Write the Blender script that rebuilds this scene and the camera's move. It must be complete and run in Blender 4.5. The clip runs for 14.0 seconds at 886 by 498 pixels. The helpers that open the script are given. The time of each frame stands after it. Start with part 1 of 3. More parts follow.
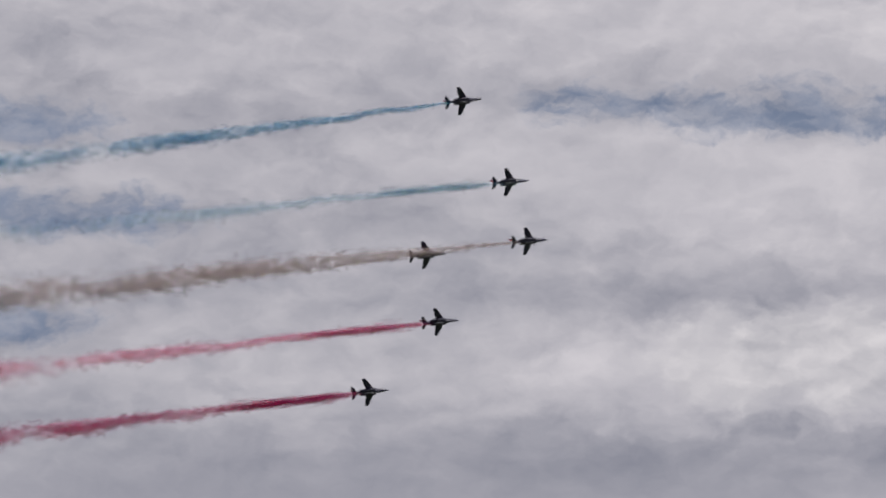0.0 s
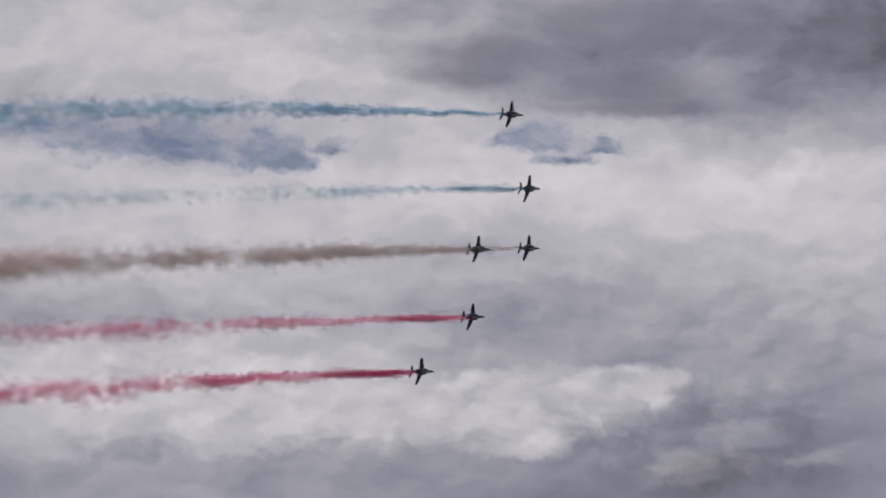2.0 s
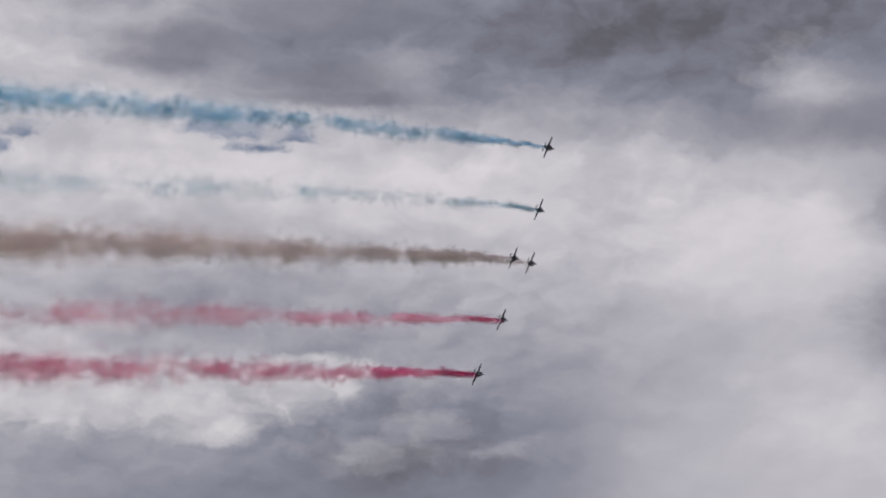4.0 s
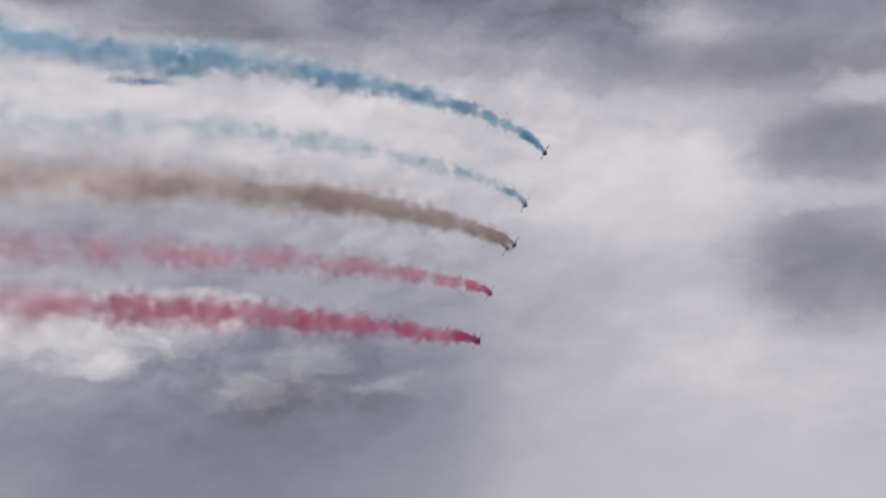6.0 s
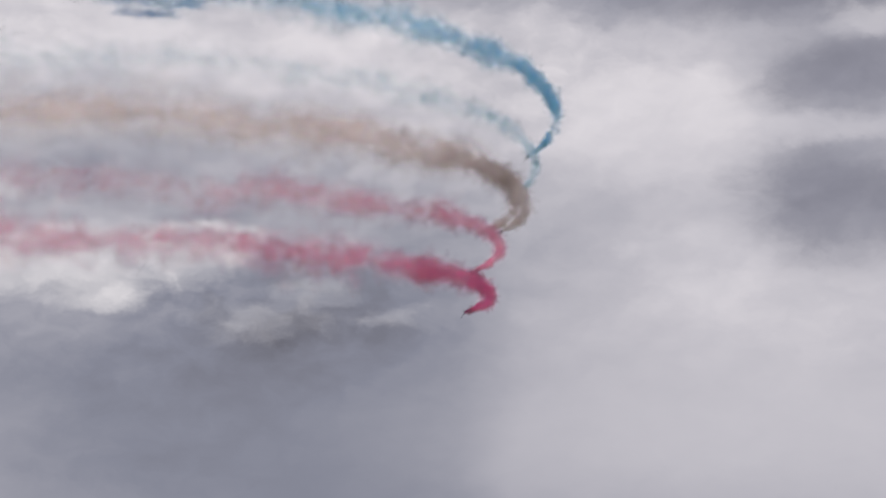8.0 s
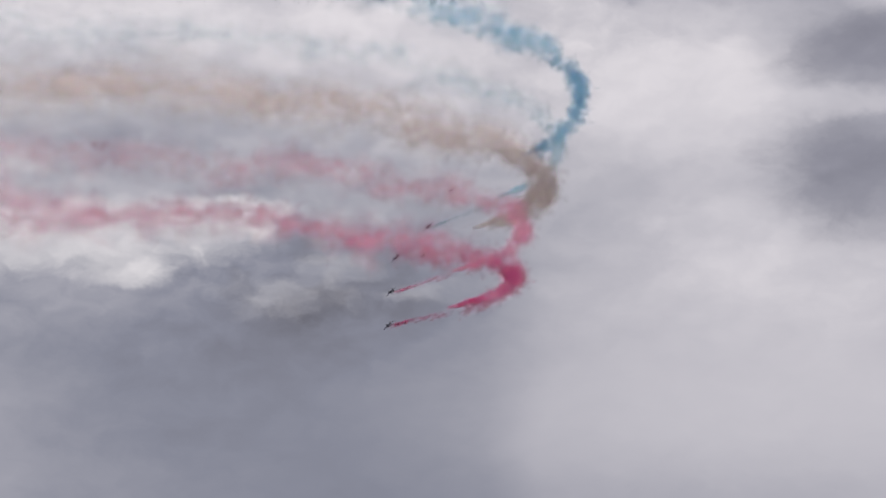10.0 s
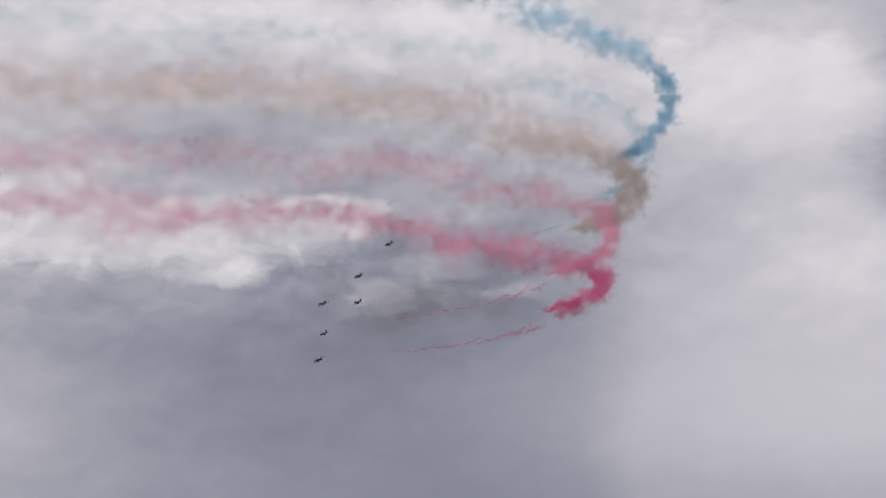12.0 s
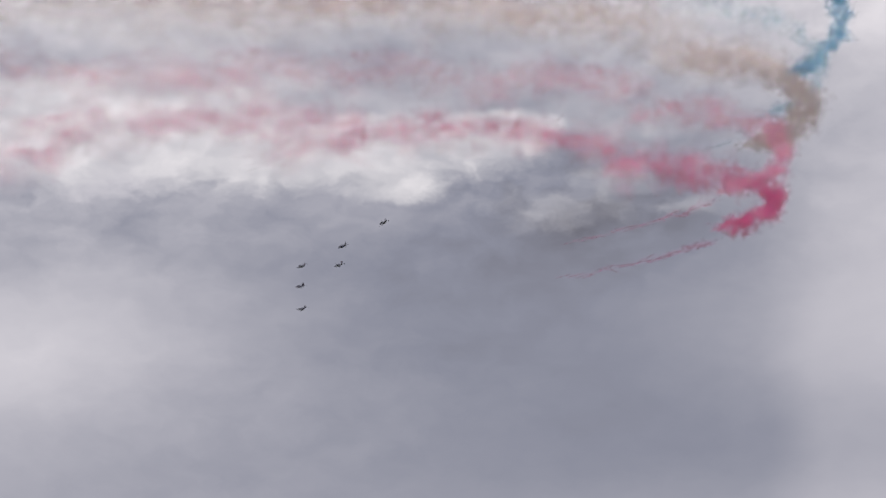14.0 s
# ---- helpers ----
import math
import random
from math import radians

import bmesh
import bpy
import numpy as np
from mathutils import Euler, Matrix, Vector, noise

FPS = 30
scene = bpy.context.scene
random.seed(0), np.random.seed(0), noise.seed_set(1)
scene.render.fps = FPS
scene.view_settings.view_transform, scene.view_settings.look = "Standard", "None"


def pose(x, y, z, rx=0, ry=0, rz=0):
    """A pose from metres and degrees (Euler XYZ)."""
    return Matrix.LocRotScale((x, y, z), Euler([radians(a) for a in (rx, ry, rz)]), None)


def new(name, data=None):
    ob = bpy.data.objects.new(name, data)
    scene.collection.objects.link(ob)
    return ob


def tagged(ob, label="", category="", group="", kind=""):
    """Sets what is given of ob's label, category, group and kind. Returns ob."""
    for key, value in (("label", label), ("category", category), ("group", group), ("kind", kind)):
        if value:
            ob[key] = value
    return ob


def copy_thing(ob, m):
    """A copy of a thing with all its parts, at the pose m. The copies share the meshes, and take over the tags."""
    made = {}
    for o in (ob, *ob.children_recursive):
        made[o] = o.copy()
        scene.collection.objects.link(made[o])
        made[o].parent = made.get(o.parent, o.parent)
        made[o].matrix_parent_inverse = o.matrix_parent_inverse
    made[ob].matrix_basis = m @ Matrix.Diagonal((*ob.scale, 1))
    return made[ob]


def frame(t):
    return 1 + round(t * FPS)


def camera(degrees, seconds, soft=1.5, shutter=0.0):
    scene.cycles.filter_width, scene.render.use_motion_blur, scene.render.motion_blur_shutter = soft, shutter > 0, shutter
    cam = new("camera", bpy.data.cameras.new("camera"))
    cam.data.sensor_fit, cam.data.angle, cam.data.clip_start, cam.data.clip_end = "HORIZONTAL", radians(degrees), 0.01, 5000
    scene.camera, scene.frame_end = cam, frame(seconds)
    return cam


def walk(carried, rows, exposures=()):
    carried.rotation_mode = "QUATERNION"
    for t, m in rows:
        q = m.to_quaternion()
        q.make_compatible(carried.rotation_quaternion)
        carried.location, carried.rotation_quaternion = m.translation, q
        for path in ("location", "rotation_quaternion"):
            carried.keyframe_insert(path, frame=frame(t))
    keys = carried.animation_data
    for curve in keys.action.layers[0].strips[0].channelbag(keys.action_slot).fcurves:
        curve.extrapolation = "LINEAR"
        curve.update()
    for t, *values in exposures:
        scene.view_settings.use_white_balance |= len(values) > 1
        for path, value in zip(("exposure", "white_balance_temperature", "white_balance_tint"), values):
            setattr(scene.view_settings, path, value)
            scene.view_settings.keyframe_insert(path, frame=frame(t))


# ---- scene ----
# A spectator on a flat field follows six display jets that climb away in a wide left turn.
# seconds, compass bearing and height above the horizon of the line of sight, in degrees
LOOKS = [
    (0.0, -15.376, 14.780),
    (0.5, -12.602, 14.952),
    (1.0, -9.237, 15.234),
    (1.5, -7.606, 15.061),
    (2.0, -5.061, 15.182),
    (2.5, -3.268, 15.307),
    (3.0, -2.580, 15.034),
    (3.5, -1.076, 15.054),
    (4.0, 0.018, 14.999),
    (6.5, 2.124, 13.738),
    (7.0, 2.221, 13.510),
    (7.5, 1.792, 13.097),
    (8.0, 1.827, 12.901),
    (8.2, 1.299, 12.830),
    (10.3, 1.470, 12.492),
    (10.5, 1.598, 12.540),
    (11.0, 1.149, 12.439),
    (11.5, 0.589, 12.351),
    (12.0, -0.159, 12.465),
    (12.5, -1.077, 12.179),
    (13.0, -2.228, 11.785),
    (13.5, -3.037, 11.446),
    (14.0, -3.025, 11.122),
]
EYE = (0.0, 0.0, 1.7)
cam = camera(14.0, 14.0, soft=2.2)
walk(cam, [(t, pose(*EYE, 90.0 + up, 0.0, -bearing)) for t, bearing, up in LOOKS],
     exposures=[(0.0, -0.04), (2.0, -0.1), (3.0, -0.07), (4.0, -0.02), (6.5, 0.04), (8.0, 0.1), (12.0, 0.14), (14.0, 0.22)])

scene.cycles.transparent_max_bounces = 320

# ---- daylight ----
SUN_UP, SUN_BEARING = 66.0, 150.0
world = bpy.data.worlds.new("overcast_day")
scene.world = world
world.use_nodes = True
wt = world.node_tree
sky_tex = wt.nodes.new("ShaderNodeTexSky")
sky_tex.sky_type, sky_tex.sun_disc = "NISHITA", False
sky_tex.sun_elevation, sky_tex.sun_rotation = radians(SUN_UP), radians(SUN_BEARING)
wt.links.new(sky_tex.outputs[0], wt.nodes["Background"].inputs[0])
wt.nodes["Background"].inputs[1].default_value = 0.11

sun = new("sun", bpy.data.lights.new("sun", "SUN"))
sun.data.energy, sun.data.angle, sun.data.color = 3.4, radians(14), (1.0, 0.96, 0.9)
sun.matrix_world = pose(0, 0, 900, 90 - SUN_UP, 0, 180 - SUN_BEARING)


# ---- materials ----
def tree_of(name):
    mat = bpy.data.materials.new(name)
    mat.use_nodes = True
    mat.node_tree.nodes.clear()
    return mat, mat.node_tree


def node(tree, kind, values=(), **settings):
    n = tree.nodes.new("ShaderNode" + kind)
    for key, value in settings.items():
        setattr(n, key, value)
    for i, value in enumerate(values):
        if value is None:
            continue
        if isinstance(value, bpy.types.NodeSocket):
            tree.links.new(value, n.inputs[i])
        else:
            n.inputs[i].default_value = value
    return n


def sums(tree, op, *values):
    return node(tree, "Math", values, operation=op).outputs[0]


def vec(tree, op, *values):
    n = node(tree, "VectorMath", values, operation=op)
    return n.outputs["Value"] if op in ("DOT_PRODUCT", "LENGTH") else n.outputs[0]


def fbm(tree, where, scale, detail=6.0, rough=0.55, warp=0.0):
    n = node(tree, "TexNoise", noise_dimensions="3D")
    tree.links.new(where, n.inputs["Vector"])
    for key, value in (("Scale", scale), ("Detail", detail), ("Roughness", rough), ("Distortion", warp)):
        n.inputs[key].default_value = value
    return n


def ramp(tree, fac, stops):
    n = node(tree, "ValToRGB", (fac,))
    e = n.color_ramp.elements
    while len(e) < len(stops):
        e.new(0.5)
    for el, (at, colour) in zip(e, stops):
        el.position, el.color = at, (*colour, 1)
    return n.outputs[0]


def srgb(r, g, b):
    return tuple((c / 255 / 12.92) if c < 10.4 else ((c / 255 + 0.055) / 1.055) ** 2.4 for c in (r, g, b))


# bearing, height, half width, rise above and drop below it, in degrees
HEAPS = [
    (-5.41, 12.66, 3.13, 0.49, 0.63), (-2.66, 12.89, 1.20, 0.22, 0.29), (-3.95, 12.17, 0.83, 0.27, 0.29), (-7.70, 12.84, 1.20, 0.22, 0.54),
    (-9.03, 13.01, 3.04, 0.81, 0.81), (-2.26, 13.14, 0.92, 0.22, 0.22), (-4.35, 12.84, 1.01, 0.36, 0.45), (-6.09, 12.93, 1.20, 0.45, 0.54),
    (-1.75, 12.91, 0.33, 0.22, 0.31),
]
WISPS = [
    (-0.25, 12.26, 0.55, 0.20, 0.23), (-1.08, 11.78, 0.83, 0.25, 0.25), (1.19, 11.76, 0.50, 0.16, 0.16), (-0.31, 12.93, 0.64, 0.23, 0.27),
    (-3.61, 12.30, 0.64, 0.27, 0.36), (9.08, 16.66, 0.66, 0.36, 0.36), (5.69, 17.78, 0.57, 0.36, 0.27),
]
PALE_BANKS = [
    (-10.64, 12.71, 3.13, 0.76, 0.81), (-13.09, 15.98, 4.48, 0.81, 0.63), (-8.44, 15.98, 1.96, 0.47, 0.54), (-2.10, 16.34, 1.03, 0.63, 0.54),
    (-1.76, 16.41, 0.84, 0.40, 0.54), (-0.00, 15.96, 1.87, 0.27, 0.36), (-10.76, 15.87, 2.80, 0.67, 0.81), (-19.65, 17.75, 1.89, 0.54, 0.54),
    (-19.88, 15.96, 2.80, 0.36, 0.45), (5.06, 14.78, 1.11, 0.72, 0.81), (5.86, 12.80, 1.20, 0.36, 0.54), (7.92, 14.78, 1.11, 0.22, 0.27),
    (8.89, 16.48, 0.75, 0.27, 0.27), (-11.46, 18.40, 2.08, 0.54, 0.54),
]
DARK_BANKS = [
    (8.07, 13.61, 1.15, 0.85, 0.81), (9.07, 13.52, 0.83, 0.67, 0.67), (8.50, 15.67, 1.40, 0.54, 0.58), (7.52, 16.92, 2.16, 0.36, 0.45),
    (-4.66, 18.02, 0.94, 0.23, 0.22), (-1.75, 17.48, 1.13, 0.16, 0.13), (-2.11, 18.74, 1.42, 0.40, 0.27), (-1.87, 17.77, 0.94, 0.27, 0.22),
    (-4.19, 18.31, 1.04, 0.32, 0.25),
]
BLUE_GAPS = [
    (-9.47, 16.77, 1.59, 0.49, 0.29), (-10.68, 16.74, 1.03, 0.36, 0.13), (-11.90, 17.01, 1.50, 0.27, 0.25), (-7.97, 16.61, 0.56, 0.36, 0.13),
    (-13.40, 17.19, 0.56, 0.22, 0.16), (-3.43, 16.88, 0.56, 0.29, 0.18), (-2.46, 16.77, 0.47, 0.18, 0.07), (-6.94, 16.77, 0.28, 0.18, 0.11),
    (-13.58, 17.19, 0.38, 0.20, 0.16), (-11.95, 16.99, 0.66, 0.16, 0.13), (-22.13, 16.69, 0.94, 0.31, 0.27), (-21.62, 15.22, 1.77, 0.34, 0.27),
    (-22.12, 13.44, 0.92, 0.36, 0.25), (-2.98, 16.62, 0.47, 0.13, 0.09), (-7.56, 16.68, 0.37, 0.27, 0.18),
]
# bearing, height, half width, half depth, brighter or darker
CLOUDS_WEST = [
    (-18.44, 18.42, 4.65, 1.08, 0.12), (-16.58, 16.00, 2.42, 0.72, -0.08), (-9.61, 15.46, 3.90, 0.90, 0.03),
    (-18.90, 11.06, 3.90, 0.72, -0.10), (-10.54, 13.03, 3.90, 0.54, 0.20), (-11.93, 13.98, 3.53, 0.36, -0.16),
    (-21.23, 17.88, 1.21, 0.99, -0.16), (-20.76, 14.29, 2.79, 0.45, -0.08), (-22.62, 16.00, 2.32, 0.45, -0.12),
    (-14.72, 17.61, 1.49, 0.54, -0.10), (-15.65, 12.50, 4.65, 0.54, 0.06), (-10.07, 10.88, 4.65, 0.81, -0.08),
]
CLOUDS_MIDDLE = [
    (-10.07, 18.55, 3.25, 0.63, 0.18), (-2.45, 16.58, 1.58, 0.72, 0.20), (-12.86, 16.18, 2.79, 0.54, 0.12),
    (-2.08, 18.20, 2.42, 0.54, -0.10), (-2.08, 14.11, 3.07, 0.72, -0.16), (-4.96, 11.42, 7.43, 0.99, -0.20),
    (-8.22, 11.06, 2.79, 0.72, -0.06), (4.33, 18.51, 5.58, 1.35, -0.56), (-3.29, 17.93, 2.23, 0.36, -0.16),
    (-0.78, 17.97, 0.84, 0.31, 0.34), (-6.36, 17.79, 2.23, 0.54, 0.16), (-9.14, 14.20, 2.79, 0.99, 0.05),
]
CLOUDS_EAST = [
    (6.10, 17.39, 0.65, 0.40, 0.42), (4.89, 17.12, 0.84, 0.36, -0.12), (-1.71, 16.27, 3.90, 0.63, 0.12),
    (5.54, 15.10, 1.58, 0.90, 0.24), (8.00, 13.93, 0.93, 0.94, -0.20), (8.51, 15.64, 1.12, 0.63, -0.15),
    (-0.78, 10.43, 3.07, 1.71, -0.15), (-0.04, 15.82, 2.23, 0.81, 0.14), (5.17, 15.19, 2.23, 0.81, 0.16),
    (-2.45, 14.65, 2.79, 0.72, -0.05), (0.61, 12.50, 2.42, 1.08, -0.22), (6.65, 12.50, 2.04, 0.81, 0.14),
]
CLOUDS_LOW = [
    (5.72, 11.60, 2.97, 2.15, 0.03), (-4.22, 9.98, 2.42, 1.08, -0.16), (-7.29, 11.06, 3.07, 0.90, 0.14),
    (-9.89, 9.17, 1.86, 1.08, 0.22), (-0.22, 9.26, 2.23, 1.35, -0.10), (-3.10, 7.56, 8.36, 1.35, -0.24),
    (5.54, 8.28, 3.90, 0.81, -0.14), (-8.22, 10.61, 2.42, 0.81, 0.06), (3.40, 16.36, 2.42, 0.45, 0.14),
    (1.08, 14.65, 2.23, 0.81, 0.10), (-7.29, 16.27, 2.97, 1.08, 0.14), (-4.96, 15.19, 2.79, 0.81, 0.07),
]


def cloud_material():
    """Layered overcast: banks and gaps by bearing and height, broken up by warped noise at several sizes."""
    mat, t = tree_of("overcast_sky")
    place = node(t, "TexCoord").outputs["Object"]
    way = vec(t, "NORMALIZE", place)
    xyz = node(t, "SeparateXYZ", (way,)).outputs
    bearing = sums(t, "MULTIPLY", sums(t, "ARCTAN2", xyz[0], xyz[1]), 57.29578)
    up = sums(t, "MULTIPLY", sums(t, "ARCSINE", xyz[2]), 57.29578)
    at = node(t, "CombineXYZ", (bearing, up, 0.0)).outputs[0]
    flat = vec(t, "MULTIPLY", at, (1.06, 1.71, 1.0))
    # warp
    w1 = vec(t, "SUBTRACT", fbm(t, flat, 0.35, 3, 0.5).outputs["Color"], (0.5, 0.5, 0.5))
    w2 = vec(t, "SUBTRACT", fbm(t, flat, 1.3, 4, 0.6).outputs["Color"], (0.5, 0.5, 0.5))
    bent = vec(t, "ADD", at, vec(t, "ADD", vec(t, "MULTIPLY", w1, (0.9, 0.5, 0.0)), vec(t, "MULTIPLY", w2, (0.8, 0.42, 0.0))))

    def bank(spots):
        total = None
        for a, e, ra, re, amount in spots:
            d = vec(t, "MULTIPLY", vec(t, "SUBTRACT", bent, (a, e, 0.0)), (1 / ra, 1 / re, 0.0))
            g = sums(t, "MULTIPLY", sums(t, "POWER", 2.71828, sums(t, "MULTIPLY", vec(t, "DOT_PRODUCT", d, d), -0.7)), amount)
            total = g if total is None else sums(t, "ADD", total, g)
        return total

    banks = sums(t, "ADD", sums(t, "ADD", bank(CLOUDS_WEST), bank(CLOUDS_MIDDLE)), sums(t, "ADD", bank(CLOUDS_EAST), bank(CLOUDS_LOW)))
    bent_flat = vec(t, "MULTIPLY", bent, (1.06, 1.71, 1.0))
    big = sums(t, "SUBTRACT", fbm(t, bent_flat, 0.28, 7, 0.52).outputs[0], 0.5)
    mid = sums(t, "SUBTRACT", fbm(t, bent_flat, 0.9, 5, 0.5).outputs[0], 0.5)
    rough = fbm(t, flat, 0.16, 2, 0.5).outputs[0]
    fine = sums(t, "SUBTRACT", fbm(t, vec(t, "ADD", bent_flat, (7.0, 3.0, 2.0)), 3.2, 5, 0.6).outputs[0], 0.5)
    # light from the upper left, painted in: noise minus itself a step away
    over = sums(t, "SUBTRACT", fbm(t, vec(t, "ADD", bent_flat, (-0.12, 0.3, 0.0)), 0.9, 5, 0.5).outputs[0], 0.5)
    painted_relief = sums(t, "MULTIPLY", sums(t, "SUBTRACT", mid, over), 0.2)
    detail = sums(t, "ADD", painted_relief, sums(t, "MULTIPLY", big, 0.42))
    detail = sums(t, "ADD", detail, sums(t, "MULTIPLY", mid, sums(t, "MULTIPLY", rough, 0.9)))
    detail = sums(t, "ADD", detail, sums(t, "MULTIPLY", fine, sums(t, "MULTIPLY", rough, 0.16)))
    # the low haze and the open east are smooth
    calm = sums(t, "MULTIPLY", node(t, "MapRange", (up, 10.0, 12.6, 0.25, 1.0), interpolation_type="SMOOTHSTEP").outputs[0],
                node(t, "MapRange", (sums(t, "SUBTRACT", bearing, up), -12.5, -9.0, 1.0, 0.45), interpolation_type="SMOOTHSTEP").outputs[0])
    detail = sums(t, "MULTIPLY", detail, calm)
    # edge of a sunbeam in the east, painted in as a brighter low sky
    bend = node(t, "SeparateXYZ", (w1,)).outputs[0]
    edge = node(t, "MapRange", (sums(t, "ADD", bearing, bend), 2.05, 3.15, -0.03, 0.11), interpolation_type="SMOOTHSTEP").outputs[0]
    sunbeam = sums(t, "MULTIPLY", edge, node(t, "MapRange", (up, 13.6, 11.4, 0.0, 1.0), interpolation_type="SMOOTHSTEP").outputs[0])
    light = sums(t, "ADD", sums(t, "ADD", sums(t, "ADD", 0.6, sunbeam), banks), detail)
    colour = ramp(t, light, [(0.0, srgb(98, 97, 106)), (0.25, srgb(130, 132, 146)), (0.5, srgb(164, 163, 173)),
                             (0.75, srgb(193, 190, 197)), (1.0, srgb(224, 219, 223))])
    # clouds and gaps with an edge: flat or steep below, rounded above
    bent_xyz = node(t, "SeparateXYZ", (bent,)).outputs
    sides = node(t, "CombineXYZ", (bent_xyz[0], bent_xyz[1], sums(t, "MULTIPLY", bent_xyz[1], -1.0))).outputs[0]

    def shape(spots, broken, soft):
        field_of = None
        for a, e, ra, rise, drop in spots:
            d = vec(t, "MULTIPLY", vec(t, "SUBTRACT", sides, (a, e, -e)), (1 / ra, 1 / rise, 1 / drop))
            d = vec(t, "MAXIMUM", d, (-99.0, 0.0, 0.0))
            inside = sums(t, "SUBTRACT", 1.0, vec(t, "LENGTH", d))
            field_of = inside if field_of is None else sums(t, "SMOOTH_MAX", field_of, inside, 0.35)
        field_of = sums(t, "ADD", field_of, broken)
        return node(t, "MapRange", (field_of, -soft, soft, 0.0, 1.0), interpolation_type="SMOOTHSTEP").outputs[0]

    def over_it(below, above, mask, amount):
        m = node(t, "Mix", data_type="RGBA")
        t.links.new(sums(t, "MULTIPLY", mask, amount), m.inputs[0])
        t.links.new(below, m.inputs[6])
        t.links.new(above, m.inputs[7])
        return m.outputs[2]

    tone = sums(t, "ADD", 0.5, sums(t, "ADD", sums(t, "MULTIPLY", painted_relief, 2.5), sums(t, "MULTIPLY", big, 0.8)))
    ragged = sums(t, "ADD", sums(t, "MULTIPLY", mid, 1.3), sums(t, "MULTIPLY", fine, 0.5))
    colour = over_it(colour, ramp(t, tone, [(0.2, srgb(112, 112, 124)), (0.8, srgb(138, 138, 151))]), shape(DARK_BANKS, ragged, 0.7), 0.8)
    colour = over_it(colour, ramp(t, tone, [(0.1, srgb(180, 178, 186)), (0.8, srgb(212, 208, 214))]), shape(PALE_BANKS, sums(t, "MULTIPLY", ragged, 0.8), 0.5), 0.5)
    patchy = sums(t, "ADD", sums(t, "MULTIPLY", mid, 2.4), sums(t, "MULTIPLY", fine, 1.9))
    colour = over_it(colour, ramp(t, sums(t, "ADD", mid, 0.5), [(0.3, srgb(92, 110, 138)), (0.7, srgb(132, 143, 166))]), sums(t, "MULTIPLY", shape(BLUE_GAPS, patchy, 0.62), node(t, "MapRange", (fbm(t, vec(t, "ADD", bent_flat, (3.0, 9.0, 5.0)), 1.5, 5, 0.6).outputs[0], 0.35, 0.62, 0.55, 1.0)).outputs[0]), 0.92)
    round_at = vec(t, "ADD", vec(t, "MULTIPLY", at, (1.3, 1.9, 1.0)), vec(t, "MULTIPLY", w2, (1.2, 0.9, 0.0)))

    def heaps(p):
        """Rounded heaps: soft cells over broken noise."""
        cells = node(t, "TexVoronoi", voronoi_dimensions="2D", feature="SMOOTH_F1")
        t.links.new(p, cells.inputs["Vector"])
        cells.inputs["Scale"].default_value, cells.inputs["Detail"].default_value, cells.inputs["Roughness"].default_value = 1.0, 1.0, 0.45
        lump = sums(t, "SUBTRACT", 0.45, cells.outputs["Distance"])
        broken = sums(t, "SUBTRACT", fbm(t, p, 0.9, 4, 0.5).outputs[0], 0.5)
        return sums(t, "ADD", sums(t, "MULTIPLY", lump, 0.5), sums(t, "MULTIPLY", broken, 1.3))

    here, above = heaps(round_at), heaps(vec(t, "ADD", round_at, (-0.1, 0.26, 0.0)))
    # heap tops painted lighter, as if lit from the upper left
    lit = sums(t, "ADD", 0.62, sums(t, "ADD", sums(t, "MULTIPLY", sums(t, "SUBTRACT", here, above), 0.6), sums(t, "MULTIPLY", here, 0.35)))
    white = ramp(t, lit, [(0.1, srgb(158, 158, 167)), (0.9, srgb(222, 218, 221))])
    skies = over_it(colour, white, shape(HEAPS, sums(t, "ADD", sums(t, "MULTIPLY", here, 0.55), sums(t, "MULTIPLY", fine, 0.4)), 0.36), 0.78)
    skies = over_it(skies, white, shape(WISPS, sums(t, "ADD", sums(t, "MULTIPLY", here, 1.4), sums(t, "MULTIPLY", fine, 1.2)), 0.9), 0.28)
    glow = node(t, "Emission", (skies, 1.0))
    t.links.new(glow.outputs[0], node(t, "OutputMaterial").inputs[0])
    return mat


def smoke_material(name, core, thin, dense, ragged):
    """Dyed oil smoke: soft-edged flakes that scatter light on both sides."""
    mat, t = tree_of(name)
    uv = node(t, "TexCoord").outputs["UV"]
    d = vec(t, "LENGTH", vec(t, "SUBTRACT", uv, (0.5, 0.5, 0.0)))
    edge = node(t, "MapRange", (d, 0.5, 0.05, 0.0, 1.0), interpolation_type="SMOOTHSTEP").outputs[0]
    where = node(t, "TexCoord").outputs["Object"]
    puffy = node(t, "MapRange", (fbm(t, where, 1.6, 5, 0.6).outputs[0], 0.34, 0.66, 1.0 - ragged, 1.0)).outputs[0]
    alpha = sums(t, "MULTIPLY", sums(t, "MULTIPLY", edge, puffy), dense)
    shade = node(t, "ObjectInfo").outputs["Random"]
    mixc = node(t, "Mix", data_type="RGBA")
    t.links.new(shade, mixc.inputs[0])
    mixc.inputs[6].default_value, mixc.inputs[7].default_value = (*core, 1), (*thin, 1)
    front, back = node(t, "BsdfDiffuse", (mixc.outputs[2],)), node(t, "BsdfTranslucent", (mixc.outputs[2],))
    both = node(t, "MixShader", (0.5, front.outputs[0], back.outputs[0]))
    out = node(t, "MixShader", (alpha, node(t, "BsdfTransparent").outputs[0], both.outputs[0]))
    t.links.new(out.outputs[0], node(t, "OutputMaterial").inputs[0])
    return mat


